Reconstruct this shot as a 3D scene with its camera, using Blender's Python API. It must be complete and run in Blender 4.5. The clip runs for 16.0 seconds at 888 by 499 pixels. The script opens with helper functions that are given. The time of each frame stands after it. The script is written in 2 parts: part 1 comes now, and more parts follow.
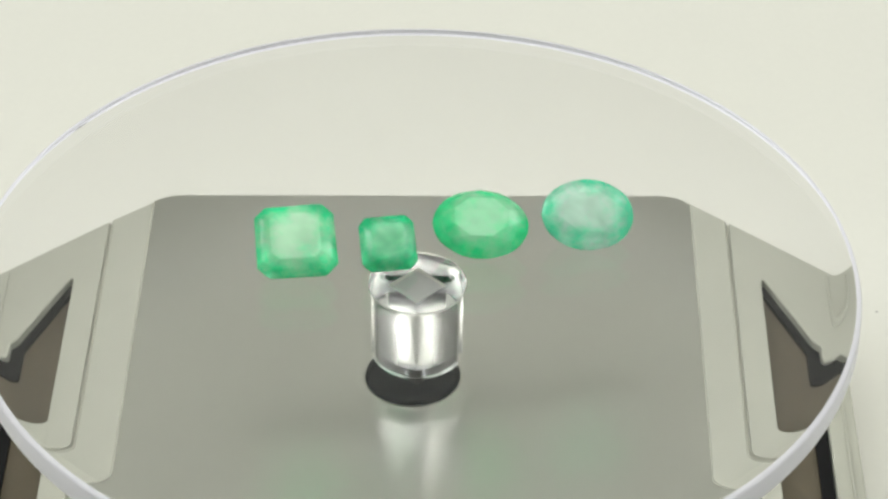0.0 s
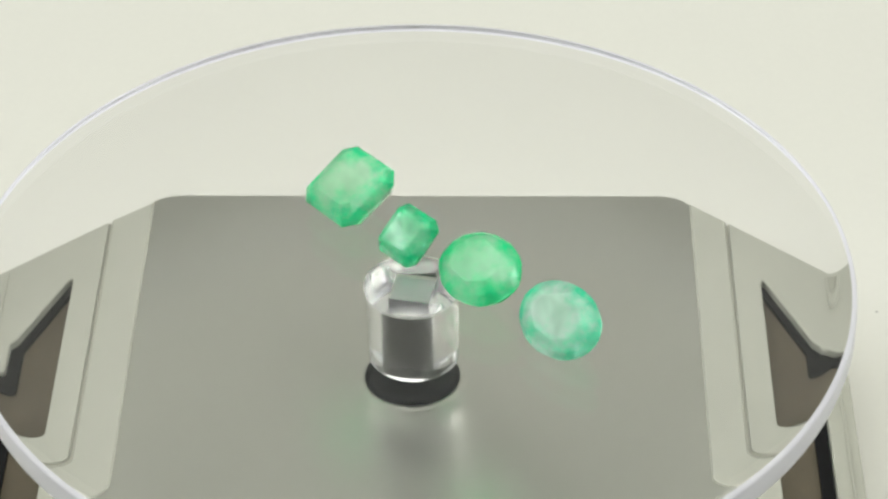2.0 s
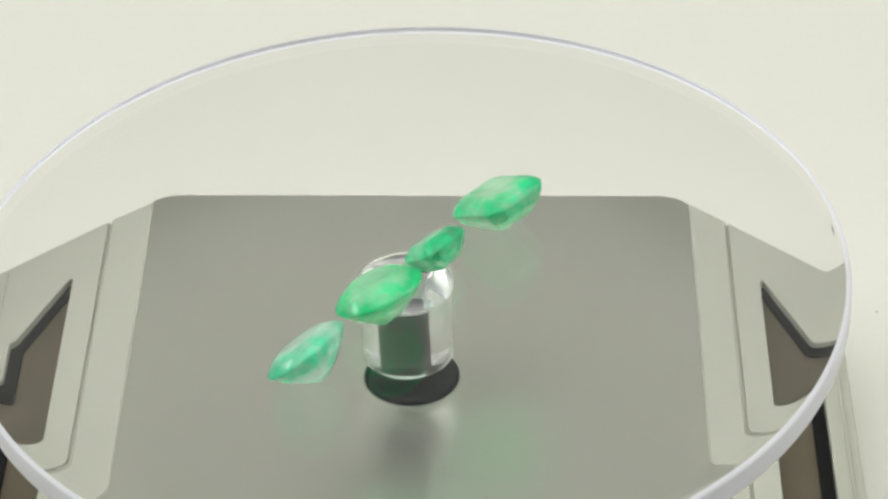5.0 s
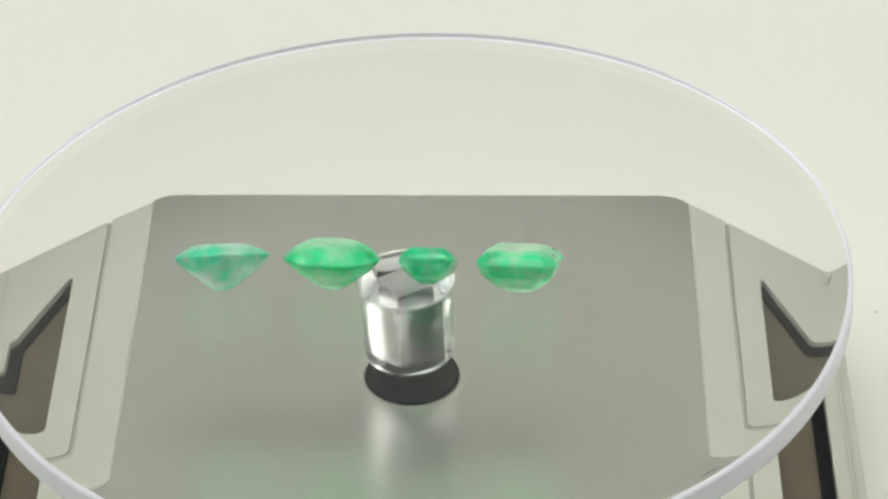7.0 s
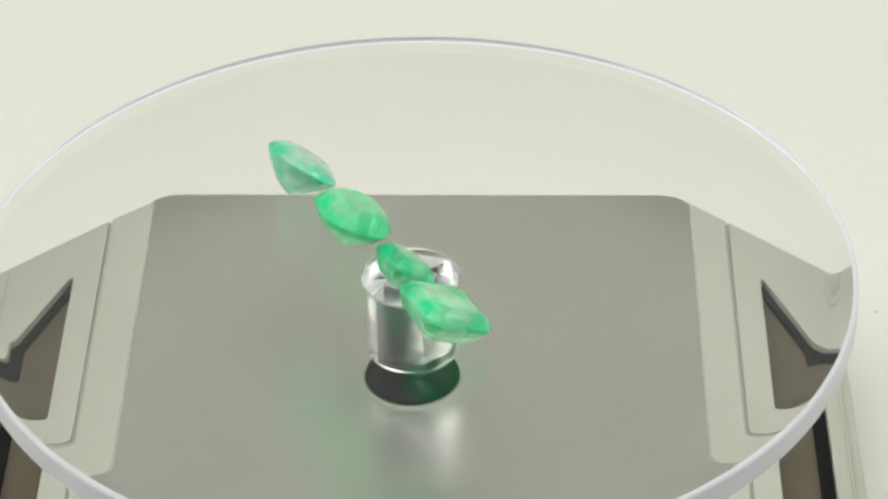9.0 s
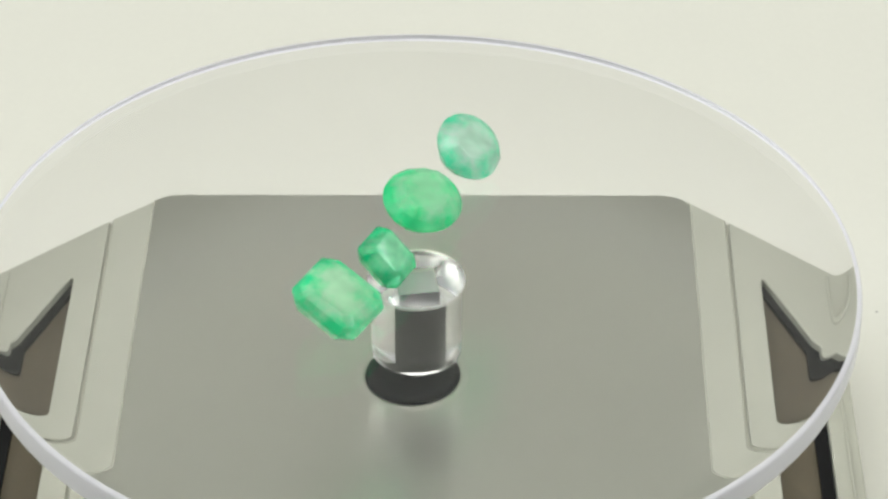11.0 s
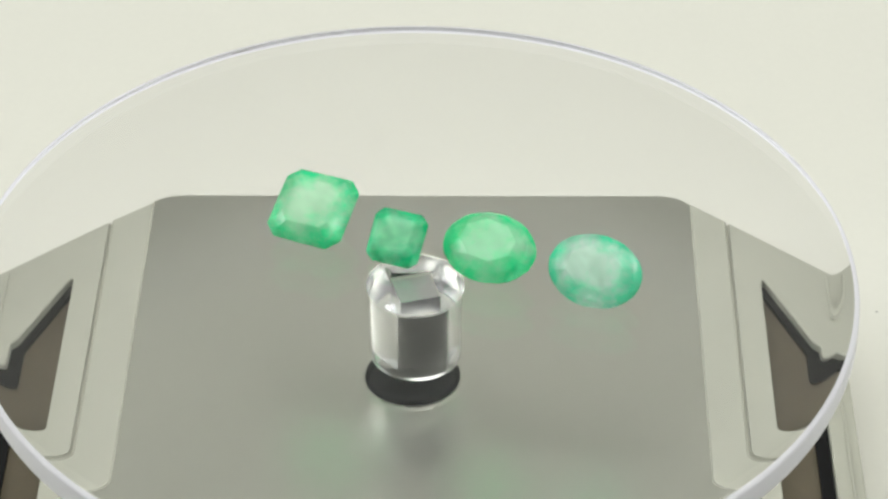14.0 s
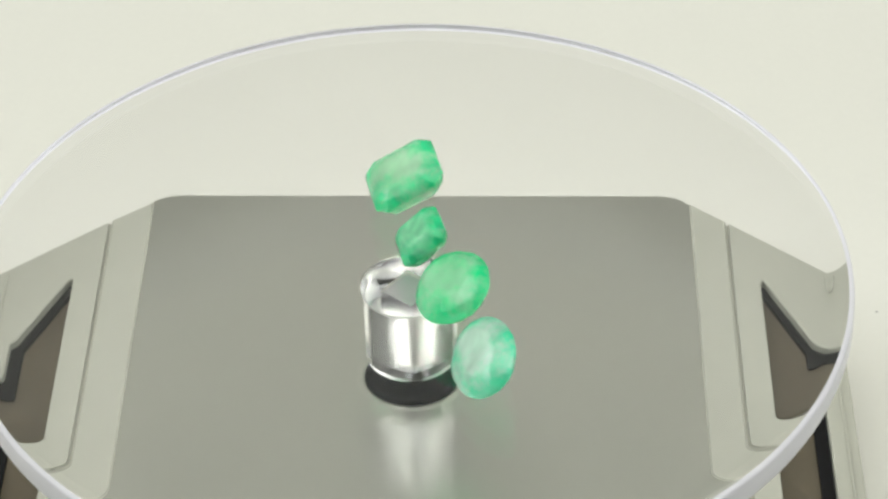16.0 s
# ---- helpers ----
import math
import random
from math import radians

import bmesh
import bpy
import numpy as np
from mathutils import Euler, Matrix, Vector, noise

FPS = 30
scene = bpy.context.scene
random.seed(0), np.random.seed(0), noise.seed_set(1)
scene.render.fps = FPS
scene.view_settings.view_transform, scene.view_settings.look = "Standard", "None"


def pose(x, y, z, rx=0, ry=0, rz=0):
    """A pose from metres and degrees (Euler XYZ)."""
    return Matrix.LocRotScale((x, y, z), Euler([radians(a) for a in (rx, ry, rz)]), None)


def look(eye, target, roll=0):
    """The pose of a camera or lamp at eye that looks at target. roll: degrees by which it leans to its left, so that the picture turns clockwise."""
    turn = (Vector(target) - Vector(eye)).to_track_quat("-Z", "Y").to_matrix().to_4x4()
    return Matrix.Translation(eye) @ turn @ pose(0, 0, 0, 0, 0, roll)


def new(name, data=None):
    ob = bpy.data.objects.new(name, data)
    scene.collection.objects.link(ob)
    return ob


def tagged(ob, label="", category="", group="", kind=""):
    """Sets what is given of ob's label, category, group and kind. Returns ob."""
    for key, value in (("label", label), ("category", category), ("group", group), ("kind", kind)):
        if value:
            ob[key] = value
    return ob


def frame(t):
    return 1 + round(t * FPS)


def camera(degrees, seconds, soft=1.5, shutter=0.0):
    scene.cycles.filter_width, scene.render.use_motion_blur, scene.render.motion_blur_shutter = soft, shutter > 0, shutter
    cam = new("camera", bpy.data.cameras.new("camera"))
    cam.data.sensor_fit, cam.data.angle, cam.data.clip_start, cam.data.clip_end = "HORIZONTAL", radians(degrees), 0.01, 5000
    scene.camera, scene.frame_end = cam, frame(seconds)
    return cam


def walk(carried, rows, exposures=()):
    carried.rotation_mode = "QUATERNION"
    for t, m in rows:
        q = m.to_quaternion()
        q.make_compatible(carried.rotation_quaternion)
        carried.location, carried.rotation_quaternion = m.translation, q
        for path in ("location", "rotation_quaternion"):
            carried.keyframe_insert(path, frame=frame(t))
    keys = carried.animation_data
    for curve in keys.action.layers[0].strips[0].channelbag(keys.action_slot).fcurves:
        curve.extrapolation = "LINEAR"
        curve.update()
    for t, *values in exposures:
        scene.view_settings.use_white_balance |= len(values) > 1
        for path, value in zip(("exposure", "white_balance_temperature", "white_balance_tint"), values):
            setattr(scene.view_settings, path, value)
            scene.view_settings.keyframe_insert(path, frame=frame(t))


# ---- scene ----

MM = 0.001
SECONDS = 16.0
cam = camera(14.889, SECONDS, soft=2.6)
EYE = Vector((0.0, -0.36824, 0.28046))
VIEW = Vector((0.01000, 0.79928, -0.60088))
ROLL = -1.168
walk(cam, [(0.0, look(EYE, EYE + VIEW, ROLL)), (SECONDS, look(EYE, EYE + VIEW, ROLL))],
     exposures=[(0.0, 0.0), (SECONDS, 0.0)])

# the turning plate: spin, lean of the plate on its spindle, and the point about which it leans
SPIN = -27.793
LEAN_AXIS = Vector((0.00960, 0.02536, 0.0))
PIVOT = Vector((0.0, 0.0, -36.0 * MM))
DISC_R, DISC_TOP, DISC_LOW = 60.0, 0.25, -3.9
BASE_TOP, TABLE = -20.35, -37.0
BASE_TURN = -2.9
BORE_TURN = 43.0


def turning(t):
    """The pose of all that rides on the plate at t seconds."""
    lean = Matrix.Rotation(LEAN_AXIS.length, 4, LEAN_AXIS.normalized())
    return Matrix.Rotation(radians(SPIN * t), 4, "Z") @ Matrix.Translation(PIVOT) @ lean @ Matrix.Translation(-PIVOT)


# ---- light ----
world = bpy.data.worlds.new("room_air")
scene.world = world
world.use_nodes = True
world.node_tree.nodes["Background"].inputs["Color"].default_value = (0.93, 0.96, 1.0, 1)
world.node_tree.nodes["Background"].inputs["Strength"].default_value = 0.05


def area_lamp(name, eye, target, sx, sy, power, colour):
    data = bpy.data.lights.new(name, "AREA")
    data.shape, data.size, data.size_y, data.energy, data.color = "RECTANGLE", sx, sy, power, colour
    lamp = new(name, data)
    lamp.matrix_world = look(eye, target)
    return lamp


area_lamp("softbox_light", (0.0, 0.05, 1.60), (0.0, 0.051, 0.0), 1.8, 1.7, 19.4, (0.985, 0.995, 0.95))
# unseen strip lamps added on both sides for facet glints and spindle brightness
area_lamp("east_added_light", (1.28, 0.10, 0.90), (0, 0.1, 0.0), 1.3, 0.10, 4.7, (0.93, 0.96, 1.0))
area_lamp("west_added_light", (-1.28, 0.10, 0.90), (0, 0.1, 0.0), 1.3, 0.10, 5.5, (0.93, 0.96, 1.0))


# ---- materials ----
def material(name):
    m = bpy.data.materials.new(name)
    m.use_nodes = True
    nt = m.node_tree
    return m, nt, nt.nodes["Principled BSDF"]


def node(nt, kind, **values):
    n = nt.nodes.new(kind)
    for key, value in values.items():
        n.inputs[key.replace("_", " ")].default_value = value
    return n


def plain(name, colour, rough, metal=0.0, vary=0.06, scale=300.0, bump=0.0, fine=2500.0, spec=0.5):
    """Paint or plastic with two scales of tone and a fine relief."""
    m, nt, b = material(name)
    geo = nt.nodes.new("ShaderNodeTexCoord")
    big = node(nt, "ShaderNodeTexNoise", Scale=scale, Detail=4.0, Roughness=0.6)
    small = node(nt, "ShaderNodeTexNoise", Scale=fine, Detail=2.0)
    nt.links.new(geo.outputs["Object"], big.inputs["Vector"])
    nt.links.new(geo.outputs["Object"], small.inputs["Vector"])
    add = nt.nodes.new("ShaderNodeMath")
    add.operation = "ADD"
    nt.links.new(big.outputs["Fac"], add.inputs[0])
    nt.links.new(small.outputs["Fac"], add.inputs[1])
    half = nt.nodes.new("ShaderNodeMath")
    half.operation = "MULTIPLY"
    half.inputs[1].default_value = 0.5
    nt.links.new(add.outputs[0], half.inputs[0])
    ramp = nt.nodes.new("ShaderNodeValToRGB")
    ramp.color_ramp.elements[0].position, ramp.color_ramp.elements[1].position = 0.3, 0.7
    ramp.color_ramp.elements[0].color = (*[c * (1 - vary) for c in colour], 1)
    ramp.color_ramp.elements[1].color = (*[min(1, c * (1 + vary)) for c in colour], 1)
    nt.links.new(half.outputs[0], ramp.inputs["Fac"])
    nt.links.new(ramp.outputs["Color"], b.inputs["Base Color"])
    b.inputs["Roughness"].default_value = rough
    b.inputs["Metallic"].default_value = metal
    b.inputs["Specular IOR Level"].default_value = spec
    if bump:
        bp = node(nt, "ShaderNodeBump", Strength=bump, Distance=0.0001)
        nt.links.new(small.outputs["Fac"], bp.inputs["Height"])
        nt.links.new(bp.outputs["Normal"], b.inputs["Normal"])
    return m


def clear(name, colour, rough, ior=1.49):
    m, nt, b = material(name)
    b.inputs["Base Color"].default_value = (*colour, 1)
    b.inputs["Roughness"].default_value = rough
    b.inputs["IOR"].default_value = ior
    b.inputs["Transmission Weight"].default_value = 1.0
    return m


def gem_material(name, deep, milky, rim, size, cloud, scale, seed):
    """Included green beryl: clear green glass clouded by milky veils."""
    m, nt, b = material(name)
    out = nt.nodes["Material Output"]
    b.inputs["Base Color"].default_value = (*deep, 1)
    b.inputs["Roughness"].default_value = 0.2
    b.inputs["IOR"].default_value = 1.58
    b.inputs["Transmission Weight"].default_value = 1.0
    geo = nt.nodes.new("ShaderNodeTexCoord")
    shift = nt.nodes.new("ShaderNodeVectorMath")
    shift.operation = "ADD"
    shift.inputs[1].default_value = (seed, seed * 0.37, -seed)
    nt.links.new(geo.outputs["Object"], shift.inputs[0])
    veil = node(nt, "ShaderNodeTexNoise", Scale=scale, Detail=2.0, Roughness=0.5, Distortion=0.3)
    nt.links.new(shift.outputs[0], veil.inputs["Vector"])
    spread = nt.nodes.new("ShaderNodeMapRange")
    spread.inputs["From Min"].default_value, spread.inputs["From Max"].default_value = 0.35, 0.68
    spread.inputs["To Min"].default_value, spread.inputs["To Max"].default_value = cloud
    nt.links.new(veil.outputs["Fac"], spread.inputs["Value"])
    zone = node(nt, "ShaderNodeTexNoise", Scale=scale * 1.25, Detail=5.0, Roughness=0.62)
    nt.links.new(shift.outputs[0], zone.inputs["Vector"])
    # longer light path near the girdle put into the colour: pale core, greener rim
    away = nt.nodes.new("ShaderNodeVectorMath")
    away.operation = "LENGTH"
    nt.links.new(geo.outputs["Object"], away.inputs[0])
    reach = nt.nodes.new("ShaderNodeMapRange")
    reach.inputs["From Min"].default_value, reach.inputs["From Max"].default_value = 0.35 * size * MM, 1.05 * size * MM
    nt.links.new(away.outputs["Value"], reach.inputs["Value"])
    wobble = nt.nodes.new("ShaderNodeMath")
    wobble.operation = "MULTIPLY_ADD"
    wobble.inputs[1].default_value, wobble.inputs[2].default_value = 2.8, -1.42
    nt.links.new(zone.outputs["Fac"], wobble.inputs[0])
    total = nt.nodes.new("ShaderNodeMath")
    total.operation, total.use_clamp = "ADD", True
    nt.links.new(reach.outputs[0], total.inputs[0])
    nt.links.new(wobble.outputs[0], total.inputs[1])
    tone = nt.nodes.new("ShaderNodeValToRGB")
    tone.color_ramp.elements[0].position, tone.color_ramp.elements[1].position = 0.12, 0.9
    tone.color_ramp.elements[0].color = (*milky, 1)
    tone.color_ramp.elements[1].color = (*rim, 1)
    nt.links.new(total.outputs[0], tone.inputs["Fac"])
    body = node(nt, "ShaderNodeBsdfDiffuse")
    glow = node(nt, "ShaderNodeBsdfTranslucent")
    nt.links.new(tone.outputs["Color"], body.inputs["Color"])
    nt.links.new(tone.outputs["Color"], glow.inputs["Color"])
    soft = nt.nodes.new("ShaderNodeMixShader")
    soft.inputs[0].default_value = 0.38
    nt.links.new(body.outputs[0], soft.inputs[1])
    nt.links.new(glow.outputs[0], soft.inputs[2])
    gloss = node(nt, "ShaderNodeBsdfGlossy", Color=(1, 1, 1, 1), Roughness=0.2)
    fres = node(nt, "ShaderNodeFresnel", IOR=1.5)
    skin = nt.nodes.new("ShaderNodeMixShader")
    nt.links.new(fres.outputs[0], skin.inputs[0])
    nt.links.new(soft.outputs[0], skin.inputs[1])
    nt.links.new(gloss.outputs[0], skin.inputs[2])
    mix = nt.nodes.new("ShaderNodeMixShader")
    nt.links.new(spread.outputs[0], mix.inputs[0])
    nt.links.new(b.outputs[0], mix.inputs[1])
    nt.links.new(skin.outputs[0], mix.inputs[2])
    nt.links.new(mix.outputs[0], out.inputs["Surface"])
    return m


PAPER = plain("white_paper", (0.724, 0.717, 0.648), 0.75, vary=0.012, scale=6.0, fine=900.0, bump=0.0)
WHITE_WALL = plain("white_wall", (0.78, 0.78, 0.75), 0.8, vary=0.02, scale=4.0, fine=300.0)
DARK_WALL = plain("dark_added_wall", (0.03, 0.03, 0.032), 0.9, vary=0.2, scale=8.0, fine=300.0)
WALL = plain("grey_wall", (0.30, 0.30, 0.285), 0.8, vary=0.02, scale=4.0, fine=300.0)
BEIGE = plain("beige_plastic", (0.375, 0.376, 0.312), 0.40, vary=0.03, scale=160.0, fine=4000.0, bump=0.02)
GREY = plain("satin_metal_sheet", (0.695, 0.70, 0.622), 0.31, metal=1.0, vary=0.02, scale=60.0, fine=4000.0, spec=0.9)
CELL = plain("brown_solar_cell", (0.083, 0.068, 0.043), 0.35, vary=0.12, scale=120.0, fine=3000.0)
RECESS_SHADE = plain("dark_recess_shade", (0.010, 0.010, 0.010), 0.8, vary=0.2, spec=0.1)
HUB = plain("black_plastic", (0.004, 0.0048, 0.006), 0.07, vary=0.2, spec=0.07)
DUST = plain("pale_dust", (0.75, 0.75, 0.70), 0.9)
SPECK = plain("grey_speck_dust", (0.42, 0.41, 0.38), 0.9)
MARK = plain("grey_mark", (0.22, 0.21, 0.19), 0.9)
ACRYLIC = clear("clear_acrylic", (1.0, 1.0, 1.0), 0.0, 1.58)
EDGE = clear("satin_acrylic_edge", (0.855, 0.85, 0.915), 0.36)
EDGE.node_tree.nodes["Principled BSDF"].inputs["Transmission Weight"].default_value = 0.32
PEG = plain("dark_polished_steel", (0.07, 0.07, 0.074), 0.22, metal=1.0, vary=0.05)
ROD_END = clear("satin_rod_end", (0.97, 0.975, 0.96), 0.2, 1.58)
BORE_WALL = clear("bored_acrylic", (1.0, 1.0, 1.0), 0.19, 1.58)
ROD_END.node_tree.nodes["Principled BSDF"].inputs["Transmission Weight"].default_value = 0.74
# peg end paler than PEG: reflected ceiling light put into its grey
PEG_TOP = plain("ceiling_lit_steel", (0.46, 0.46, 0.44), 0.32, metal=0.5, vary=0.12)


# ---- building helpers ----
def link(name, bm, mats, parent=None, smooth=False):
    me = bpy.data.meshes.new(name)
    bm.normal_update()
    bm.to_mesh(me)
    bm.free()
    for m in (mats if isinstance(mats, (list, tuple)) else [mats]):
        me.materials.append(m)
    if smooth:
        me.shade_smooth()
    ob = new(name, me)
    ob.parent = parent
    return ob


def part(name, bm, mats, parent, label="", smooth=False):
    return tagged(link(name, bm, mats, parent, smooth), label=label)


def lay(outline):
    """Tapers one side of the base slightly towards its back to fit the view."""
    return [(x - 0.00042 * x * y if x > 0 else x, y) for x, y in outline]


def prism(outline, low, high, bevel=0.0, steps=2):
    """A flat plate of the outline (mm), from low to high (mm), with rounded upper edges."""
    bm = bmesh.new()
    base = [bm.verts.new((x * MM, y * MM, low * MM)) for x, y in outline]
    top = [bm.verts.new((x * MM, y * MM, high * MM)) for x, y in outline]
    n = len(outline)
    bm.faces.new(list(reversed(base)))
    lid = bm.faces.new(top)
    for i in range(n):
        bm.faces.new((base[i], base[(i + 1) % n], top[(i + 1) % n], top[i]))
    if bevel:
        bmesh.ops.bevel(bm, geom=list(lid.edges), offset=bevel * MM, segments=steps, profile=0.5, affect="EDGES")
    bmesh.ops.recalc_face_normals(bm, faces=bm.faces)
    return bm


def turned(profile, n=96):
    """A body of revolution from (radius, height) pairs in mm, open or ending on the axis."""
    bm = bmesh.new()
    rings = []
    for r, z in profile:
        if r == 0:
            rings.append([bm.verts.new((0, 0, z * MM))] * n)
        else:
            rings.append([bm.verts.new((r * math.cos(2 * math.pi * i / n) * MM, r * math.sin(2 * math.pi * i / n) * MM, z * MM)) for i in range(n)])
    for a, b in zip(rings, rings[1:]):
        for i in range(n):
            j = (i + 1) % n
            vs = []
            for v in (a[i], a[j], b[j], b[i]):
                if v not in vs:
                    vs.append(v)
            if len(vs) > 2:
                bm.faces.new(vs)
    return bm


def mirrored(outline):
    return [(-x, y) for x, y in reversed(outline)]


# ---- the place ----
def table_top():
    """White paper on the table under the turntable."""
    bm = prism([(-1300, -1300), (1300, -1300), (1300, 1300), (-1300, 1300)], TABLE - 12, TABLE, 2.0)
    tagged(link("table_paper", bm, PAPER), "smooth white paper covering the table under the turntable", "table cover", kind="structure")


def slab(name, lo, hi, label, mat):
    bm = prism([(lo[0], lo[1]), (hi[0], lo[1]), (hi[0], hi[1]), (lo[0], hi[1])], lo[2], hi[2])
    return tagged(link(name, bm, mat), label, "wall", kind="structure")


table_top()
# unseen walls and ceiling added; their tones shape reflections in plate, panel and spindle
slab("wall_north", (-1360, 1310, -40), (1360, 1360, 1700), "added unseen plain grey wall behind the table", WALL)
slab("wall_west", (-1360, -1300, -40), (-1310, 1310, 1700), "added unseen plain white side wall", WHITE_WALL)
slab("wall_east", (1310, -1300, -40), (1360, 1310, 1700), "added unseen plain white side wall", WHITE_WALL)
# unseen wall added dark, so panel and peg reflect darkness from the camera's side
slab("wall_south", (-1360, -1360, -40), (1360, -1310, 1700), "added unseen dark wall behind the camera", DARK_WALL)
tagged(slab("ceiling", (-1360, -1360, 1705), (1360, 1360, 1755), "added unseen plain white ceiling", WHITE_WALL), category="ceiling")

BACK = [(40.5, 40.3), (39.5, 41.2), (38.4, 41.9), (37.2, 42.3), (36.0, 42.4), (-36.0, 42.4), (-37.2, 42.3), (-38.4, 41.9), (-39.5, 41.2), (-40.5, 40.3)]
OUTLINE = [(-61.0, -32.0), (-48.0, -46.0), (48.0, -46.0), (61.0, -32.0), (61.0, 22.5), *BACK, (-61.0, 22.5)]
CELL_HOLE = [(49.9, -29.0), (57.2, -29.0), (57.2, 6.5), (56.2, 7.6), (50.4, 21.6), (49.9, 21.6)]


def ring_plate(outer, inner, low, high, bevel=0.0):
    """A plate with a hole through it; outer and inner are closed outlines in mm."""
    bm = bmesh.new()
    loops = []
    for z in (low, high):
        for loop in (outer, inner):
            loops.append([bm.verts.new((x * MM, y * MM, z * MM)) for x, y in loop])
    for k, loop in enumerate(loops):
        for i in range(len(loop)):
            bm.edges.new((loop[i], loop[(i + 1) % len(loop)]))
    bm.edges.ensure_lookup_table()
    for z in (low, high):
        es = [e for e in bm.edges if all(abs(v.co.z - z * MM) < 1e-7 for v in e.verts)]
        bmesh.ops.triangle_fill(bm, use_beauty=True, use_dissolve=False, edges=es)
    for a, b in ((loops[0], loops[2]), (loops[1], loops[3])):
        for i in range(len(a)):
            j = (i + 1) % len(a)
            bm.faces.new((a[i], a[j], b[j], b[i]))
    bmesh.ops.recalc_face_normals(bm, faces=bm.faces)
    return bm


def turntable_base():
    base = tagged(new("solar_turntable"), "beige plastic solar turntable with cut corners on white paper", "turntable")
    base.matrix_world = Matrix.Translation((-0.15 * MM, 0, 0)) @ Matrix.Rotation(radians(BASE_TURN), 4, "Z")
    low, top = TABLE, BASE_TOP
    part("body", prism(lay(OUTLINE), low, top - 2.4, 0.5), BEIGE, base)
    # grey middle plate, running from edge to edge
    mid = [(-40.5, -46.0), (40.5, -46.0), *BACK]
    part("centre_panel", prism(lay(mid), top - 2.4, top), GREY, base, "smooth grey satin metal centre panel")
    strip = [(40.5, -46.0), (45.65, -46.0), (45.65, 35.85), (40.5, 40.3)]
    frame_out = [(46.05, -46.0), (48.0, -46.0), (61.0, -32.0), (61.0, 22.5), (46.05, 35.6)]
    for side in (1, -1):
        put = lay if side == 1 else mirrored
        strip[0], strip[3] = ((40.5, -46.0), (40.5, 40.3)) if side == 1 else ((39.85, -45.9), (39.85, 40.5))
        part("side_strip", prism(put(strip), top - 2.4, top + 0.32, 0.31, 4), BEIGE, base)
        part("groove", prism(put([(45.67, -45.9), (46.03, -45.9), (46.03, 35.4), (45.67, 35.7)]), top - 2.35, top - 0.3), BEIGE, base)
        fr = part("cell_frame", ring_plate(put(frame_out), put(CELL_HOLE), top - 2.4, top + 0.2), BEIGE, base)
        bev = fr.modifiers.new("edge", "BEVEL")
        bev.width, bev.segments, bev.limit_method = 0.5 * MM, 4, "ANGLE"
        cell = [(50.0, -28.9), (55.3, -28.9), (55.3, 6.6), (50.0, 19.8)]
        part("solar_cell", prism(put(cell), top - 2.35, top - 1.7), CELL, base, "brown solar cell in a recess")
        # shade along the recess wall, put in as a black strip
        shade_strip = [(55.35, -28.9), (57.1, -28.9), (57.1, 6.5), (56.2, 7.5), (50.4, 21.5), (50.0, 21.5), (50.0, 19.9), (55.35, 6.6)]
        part("recess_shade", prism(put(shade_strip), top - 2.35, top - 1.0), RECESS_SHADE, base, "black strip holding the recess edge's shade beside the solar cell")
        ridge = [(59.3, -31.0), (59.7, -31.4), (59.7, 22.3), (59.3, 22.6)]
        part("ridge", prism(put(ridge), top + 0.2, top + 0.5, 0.12), BEIGE, base)
    part("hub", turned([(0, top + 1.3), (3.5, top + 1.25), (5.6, top + 1.0), (6.4, top + 0.6), (6.65, top)]), HUB, base, "glossy black round hub", True)
    part("hub_ring", turned([(6.66, top + 0.03), (6.8, top + 0.09), (7.1, top + 0.10), (7.4, top + 0.06), (7.9, top + 0.008)]), GREY, base, "", True)
    return base


turntable_base()


# ---- the turning plate ----
def arc(cx, cz, r, a0, a1, n):
    return [(cx + r * math.cos(radians(a0 + (a1 - a0) * i / n)), cz + r * math.sin(radians(a0 + (a1 - a0) * i / n))) for i in range(n + 1)]


ROD_R, ROD_LOW, BORE = 6.33, -16.25, 2.8


def clear_plate():
    """Round plate, open below where the spindle is bonded to it."""
    n = 192
    prof = [(0, DISC_TOP), (30, DISC_TOP)]
    for i in range(25):
        u = i / 24
        prof.append((56.2 + 3.35 * u, DISC_TOP - 0.40 * u ** 2.4))
    prof += [(59.75, DISC_TOP - 0.48), (59.88, DISC_TOP - 0.56), (59.96, DISC_TOP - 0.66), (DISC_R, DISC_TOP - 0.8)]
    prof += [(DISC_R, DISC_LOW + 0.4), (59.9, DISC_LOW + 0.12), (59.6, DISC_LOW), (30, DISC_LOW), (ROD_R + 0.42, DISC_LOW)]
    bm = turned([(r * 1.009 if r > 50 else r, z) for r, z in prof], n)
    bm.normal_update()
    for f in bm.faces:
        c = f.calc_center_median()
        r = math.hypot(c.x, c.y) / MM
        f.material_index = 1 if r > 59.86 and c.z > (DISC_LOW + 0.02) * MM else 0
        f.smooth = r > 56.3 and c.z > (DISC_LOW + 0.02) * MM
    bmesh.ops.recalc_face_normals(bm, faces=bm.faces)
    for v in bm.verts:
        if math.hypot(v.co.x, v.co.y) > 20 * MM:
            v.co.x -= 0.25 * MM
            v.co.y -= 0.17 * MM
    if sum(f.normal.z * f.calc_center_median().z for f in bm.faces if f.calc_center_median().z > MM) < 0:
        bmesh.ops.reverse_faces(bm, faces=bm.faces)
    return bm


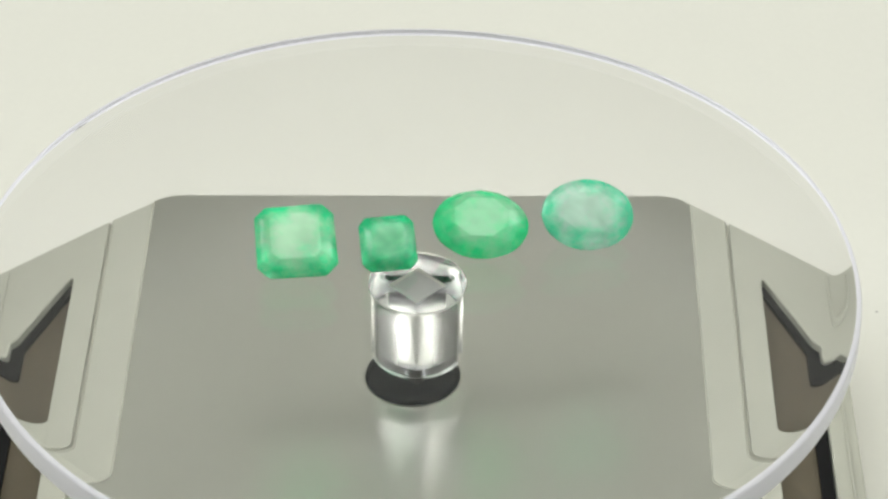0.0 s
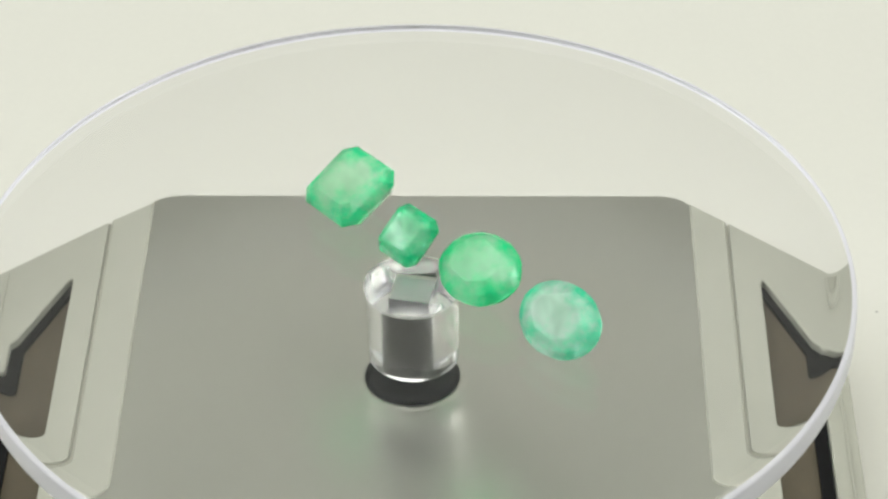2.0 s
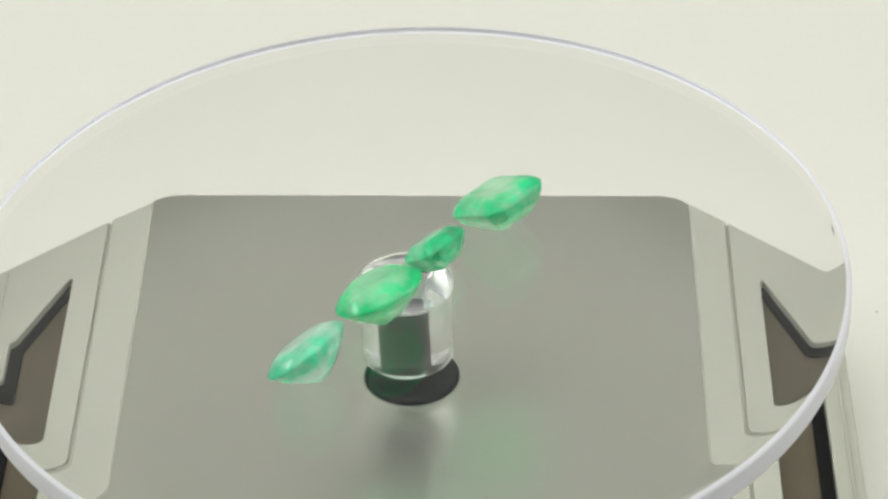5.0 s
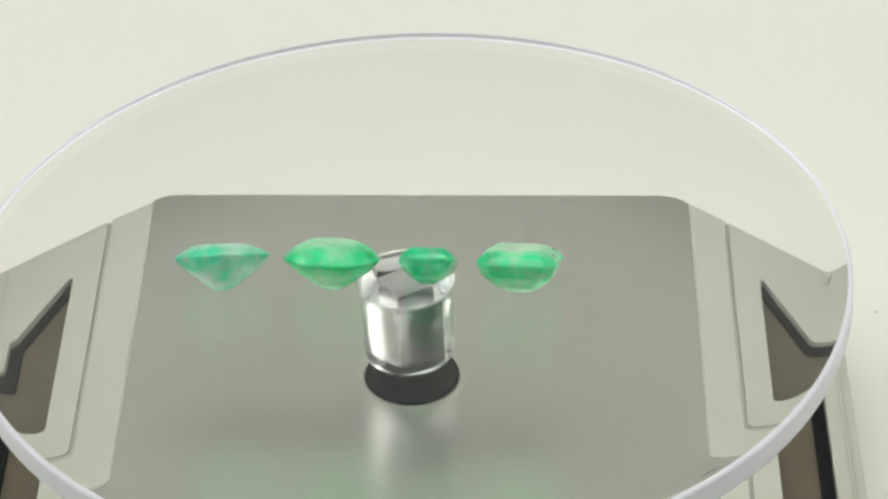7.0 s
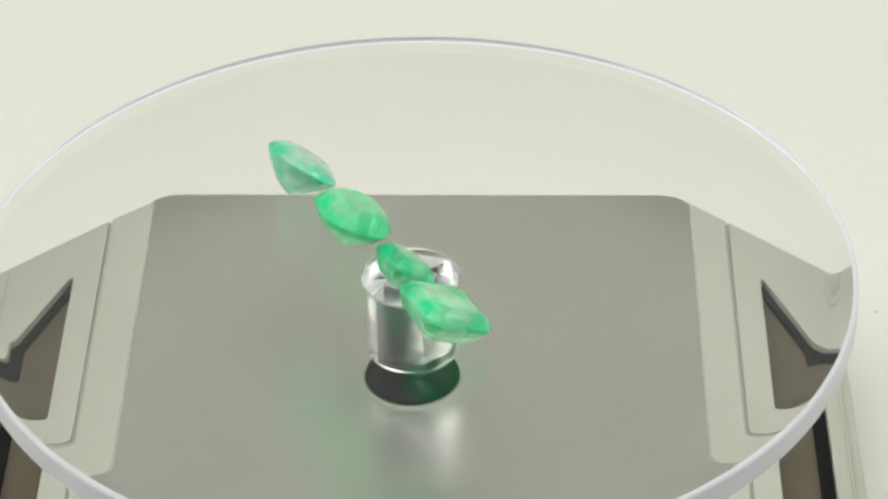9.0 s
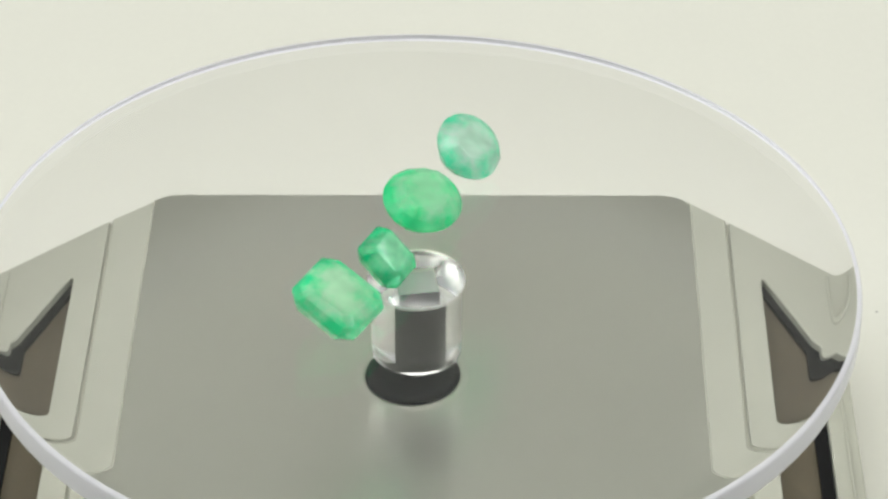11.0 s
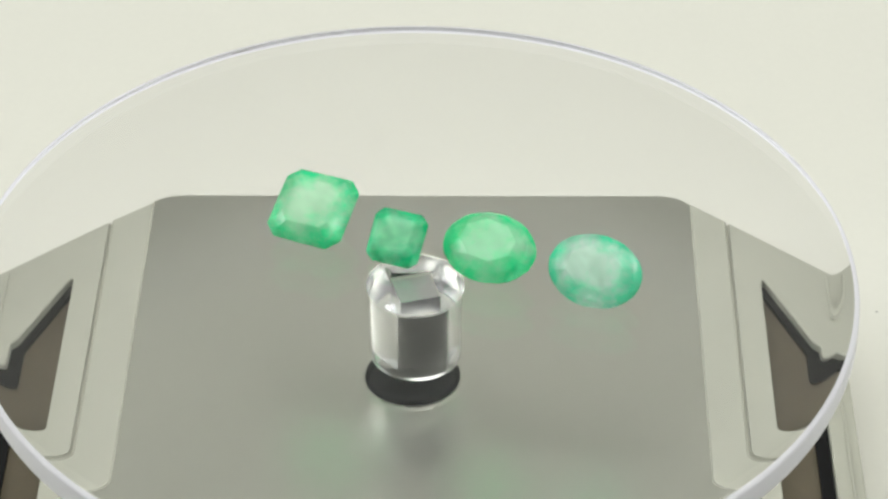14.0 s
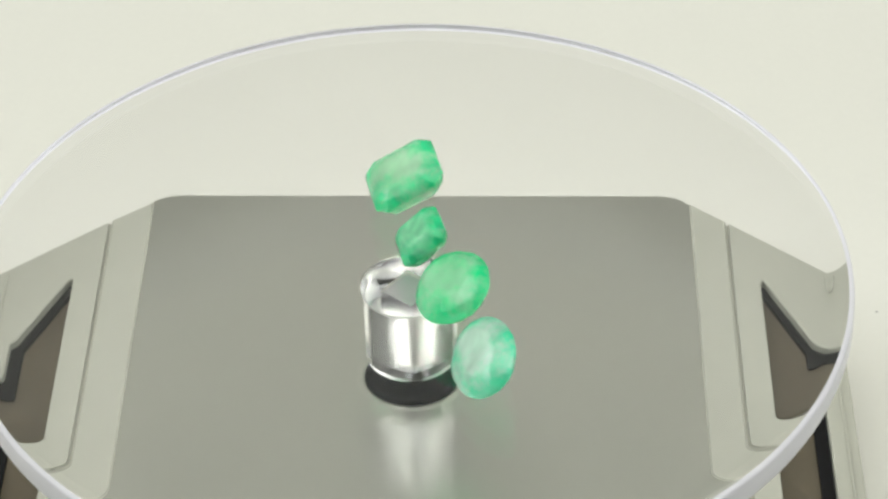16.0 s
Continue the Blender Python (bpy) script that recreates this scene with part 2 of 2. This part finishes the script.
def spindle():
    """Round clear rod with a square bore; open above, where it joins the plate."""
    n = 192
    bm = bmesh.new()
    turn = radians(BORE_TURN)

    def ring(r, z):
        return [bm.verts.new((r * math.cos(2 * math.pi * i / n) * MM, r * math.sin(2 * math.pi * i / n) * MM, z * MM)) for i in range(n)]

    def square(h, z):
        vs = []
        for i in range(n):
            a = 2 * math.pi * i / n
            k = h / max(abs(math.cos(a)), abs(math.sin(a)))
            b = a + turn
            vs.append(bm.verts.new((k * math.cos(b) * MM, k * math.sin(b) * MM, z * MM)))
        return vs

    rings = [ring(ROD_R + 0.42, DISC_LOW), ring(ROD_R + 0.2, DISC_LOW - 0.35), ring(ROD_R + 0.1, DISC_LOW - 1.0), ring(ROD_R + 0.05, DISC_LOW - 2.4), ring(ROD_R, ROD_LOW + 0.75), ring(ROD_R - 0.12, ROD_LOW + 0.3), ring(ROD_R - 0.55, ROD_LOW),
             square(BORE + 0.7, ROD_LOW), square(BORE, ROD_LOW + 1.1), square(BORE, DISC_LOW - 1.0)]
    for k, (a, b) in enumerate(zip(rings, rings[1:])):
        for i in range(n):
            j = (i + 1) % n
            f = bm.faces.new((a[j], a[i], b[i], b[j]))
            f.smooth = k < 6
            f.material_index = 1 if 4 < k < 7 else 2 if k == 8 else 0
    cap = bm.verts.new((0, 0, (DISC_LOW - 1.0) * MM))
    last = rings[-1]
    for i in range(n):
        bm.faces.new((last[(i + 1) % n], last[i], cap))
    return bm


def turntable_disc():
    disc = tagged(new("turntable_disc"), "round clear acrylic turntable plate on a clear square-bored spindle", "turntable plate")
    plate = part("plate", clear_plate(), [ACRYLIC, EDGE], disc, "clear acrylic plate with satin rim")
    rod = part("spindle", spindle(), [ACRYLIC, ROD_END, BORE_WALL], disc, "clear acrylic rod with a square bore")
    peg = prism([(-2.55, -2.55), (2.55, -2.55), (2.55, 2.55), (-2.55, 2.55)], BASE_TOP + 1.2, DISC_LOW - 1.8, 0.15)
    tip = prism([(-2.65, -2.65), (2.65, -2.65), (2.65, 2.65), (-2.65, 2.65)], DISC_LOW - 1.8, DISC_LOW - 1.45)
    for bm in (peg, tip):
        bmesh.ops.transform(bm, matrix=pose(0, 0, 0, 0, 0, BORE_TURN), verts=bm.verts)
    part("peg", peg, PEG, disc, "dark polished steel square drive peg in the bore")
    part("peg_tip", tip, PEG_TOP, disc, "end of the peg, with reflected ceiling light in its grey")
    plate.visible_shadow = False
    rod.visible_shadow = False
    nick = prism([(-1.9, -0.05), (-0.2, -0.15), (1.6, 0.0), (0.1, 0.12)], 0.0, 0.05)
    bmesh.ops.transform(nick, matrix=pose(*(59.2 * MM * math.cos(radians(144)), 59.2 * MM * math.sin(radians(144)), (DISC_TOP - 0.38) * MM), 0, 0, 144 + 84), verts=nick.verts)
    part("scratch", nick, MARK, disc, "small grey scratch on the rim")
    for (x0, y0), (x1, y1) in (((-8.3, 9.95), (-6.5, 12.8)), ((-9.87, 8.45), (-9.7, 9.2))):
        long, turn = math.hypot(x1 - x0, y1 - y0), math.degrees(math.atan2(y1 - y0, x1 - x0))
        hair = prism([(0, 0), (long * 0.4, -0.035), (long, 0), (long * 0.6, 0.03)], 0.0, 0.012)
        bmesh.ops.transform(hair, matrix=pose(x0 * MM, y0 * MM, (DISC_TOP + 0.004) * MM, 0, 0, turn), verts=hair.verts)
        part("hairline_scratch", hair, DUST, disc, "fine pale hairline scratch")
    return disc


DISC = turntable_disc()


# ---- the stones ----
def ring_points(fn, n, k, z, phase=0.0):
    return [(*(c * k for c in fn(2 * math.pi * (i + phase) / n)), z) for i in range(n)]


def hull(points, rng, jitter=0.06):
    bm = bmesh.new()
    for x, y, z in points:
        bm.verts.new(((x + rng.uniform(-jitter, jitter)) * MM, (y + rng.uniform(-jitter, jitter)) * MM, (z + rng.uniform(-jitter, jitter) * 0.3) * MM))
    out = bmesh.ops.convex_hull(bm, input=bm.verts)
    junk = [v for v in bm.verts if not v.link_faces]
    bmesh.ops.delete(bm, geom=junk, context="VERTS")
    bmesh.ops.dissolve_limit(bm, angle_limit=radians(4.0), verts=bm.verts, edges=bm.edges)
    bmesh.ops.bevel(bm, geom=list(bm.edges), offset=0.24 * MM, segments=3, profile=0.5, affect="EDGES", clamp_overlap=True)
    bmesh.ops.recalc_face_normals(bm, faces=bm.faces)
    return bm


def oval_stone(a, b, crown, depth, seed):
    rng = random.Random(seed)
    fn = lambda u: (a * math.cos(u), b * math.sin(u))
    pts = ring_points(fn, 8, 0.60, crown, 0.5) + ring_points(fn, 16, 0.84, crown * 0.58)
    pts += ring_points(fn, 32, 1.0, 0.15) + ring_points(fn, 32, 1.0, -0.15)
    pts += ring_points(fn, 16, 0.80, -depth * 0.36) + ring_points(fn, 8, 0.42, -depth * 0.76, 0.5)
    pts += [(a * 0.14, 0, -depth), (-a * 0.14, 0, -depth)]
    return hull(pts, rng)


def step_stone(a, b, cut, crown, depth, seed):
    rng = random.Random(seed)

    def octagon(k, z, grow=0.0):
        x, y, c = a * k - grow, b * k - grow, cut * k
        return [(x, y - c, z), (x - c, y, z), (-x + c, y, z), (-x, y - c, z), (-x, -y + c, z), (-x + c, -y, z), (x - c, -y, z), (x, -y + c, z)]

    pts = octagon(0.62, crown) + octagon(0.86, crown * 0.62) + octagon(1.0, 0.2) + octagon(1.0, -0.2)
    pts += octagon(0.84, -depth * 0.42) + octagon(0.55, -depth * 0.78)
    pts += [(a * 0.25, b * 0.12, -depth), (-a * 0.25, b * 0.12, -depth), (a * 0.25, -b * 0.12, -depth), (-a * 0.25, -b * 0.12, -depth)]
    return hull(pts, rng, 0.10)


def stone(name, bm, mat, x, y, tip, swing, roll, label):
    """A stone that leans on its lower facets on the plate; x, y (mm) on the plate at the start."""
    ob = tagged(new(name), label, "gemstone", "green gemstones on the turntable")
    turn = Matrix.Rotation(radians(swing), 4, "Z") @ Matrix.Rotation(radians(tip), 4, "X") @ Matrix.Rotation(radians(roll), 4, "Z")
    cos = [turn @ v.co for v in bm.verts]
    low = min(c.z for c in cos)
    bm.normal_update()
    top = max(v.co.z for v in bm.verts)

    def zone(f):
        if f.normal.z > 0.97 and f.calc_center_median().z > 0.9 * top:
            return "table"
        return "girdle" if abs(f.normal.z) < 0.12 else "crown" if f.normal.z > 0 else "pavilion"

    for piece in ("table", "crown", "girdle", "pavilion"):
        cut = bm.copy()
        bmesh.ops.delete(cut, geom=[f for f in cut.faces if zone(f) != piece], context="FACES")
        part(piece, cut, mat, ob, smooth=True)
    bm.free()
    return ob, Matrix.Translation((x * MM, y * MM, (DISC_TOP + 0.02) * MM - low)) @ turn


STONES = [
    stone("square_emerald", step_stone(5.47, 5.36, 1.65, 1.7, 4.44, 3),
          gem_material("pale_green_beryl", (0.56, 1.0, 0.73), (0.66, 1.0, 0.72), (0.03, 1.0, 0.42), 6.2, (0.50, 0.95), 170.0, 1.0),
          -16.51, 1.24, 26.1, 5.1, 0, "pale milky green square step-cut emerald lying on clear plate"),
    stone("small_emerald", step_stone(3.78, 3.80, 1.07, 1.67, 3.13, 5),
          gem_material("deep_green_beryl", (0.26, 0.98, 0.60), (0.42, 1.0, 0.65), (0.01, 0.90, 0.38), 4.3, (0.40, 0.90), 240.0, 2.3),
          -3.98, 2.14, 40.0, 7.5, 0, "small deep green square step-cut emerald lying on clear plate"),
    stone("oval_emerald", oval_stone(6.61, 5.37, 2.18, 4.52, 7),
          gem_material("bright_green_beryl", (0.36, 1.0, 0.62), (0.50, 1.0, 0.66), (0.01, 1.0, 0.38), 6.2, (0.56, 0.95), 180.0, 3.1),
          8.72, 5.05, 23.4, 7.7, -8.7, "bright green oval faceted emerald lying on clear plate"),
    stone("pale_oval_emerald", oval_stone(6.48, 5.04, 1.67, 4.55, 11),
          gem_material("bluish_green_beryl", (0.66, 1.0, 0.84), (0.80, 1.0, 0.89), (0.06, 1.0, 0.54), 6.2, (0.56, 0.95), 180.0, 4.7),
          23.50, 7.26, 39.3, 14.0, -8.2, "pale bluish green oval faceted emerald lying on clear plate"),
]


# ---- small things ----
def speck(name, x, y, z, size, mat, label):
    bm = bmesh.new()
    bmesh.ops.create_icosphere(bm, subdivisions=2, radius=size * MM)
    for v in bm.verts:
        v.co.x *= 1.5
        v.co.z *= 0.5
        v.co += v.co * noise.noise(v.co * 4000) * 0.4
    ob = link(name, bm, mat)
    ob.location = (x * MM, y * MM, (z + size * 0.3) * MM)
    tagged(ob, label, "dust")


speck("dust_speck", -28.0, -2.1, BASE_TOP, 0.14, DUST, "tiny white dust speck on the grey panel")
speck("grey_speck", 70.3, 35.3, TABLE, 0.16, SPECK, "tiny grey speck on the white paper")


def motions():
    times = [i * 0.25 for i in range(int(SECONDS * 4) + 1)]
    walk(DISC, [(t, turning(t)) for t in times])
    for ob, seat in STONES:
        walk(ob, [(t, turning(t) @ seat) for t in times])


motions()
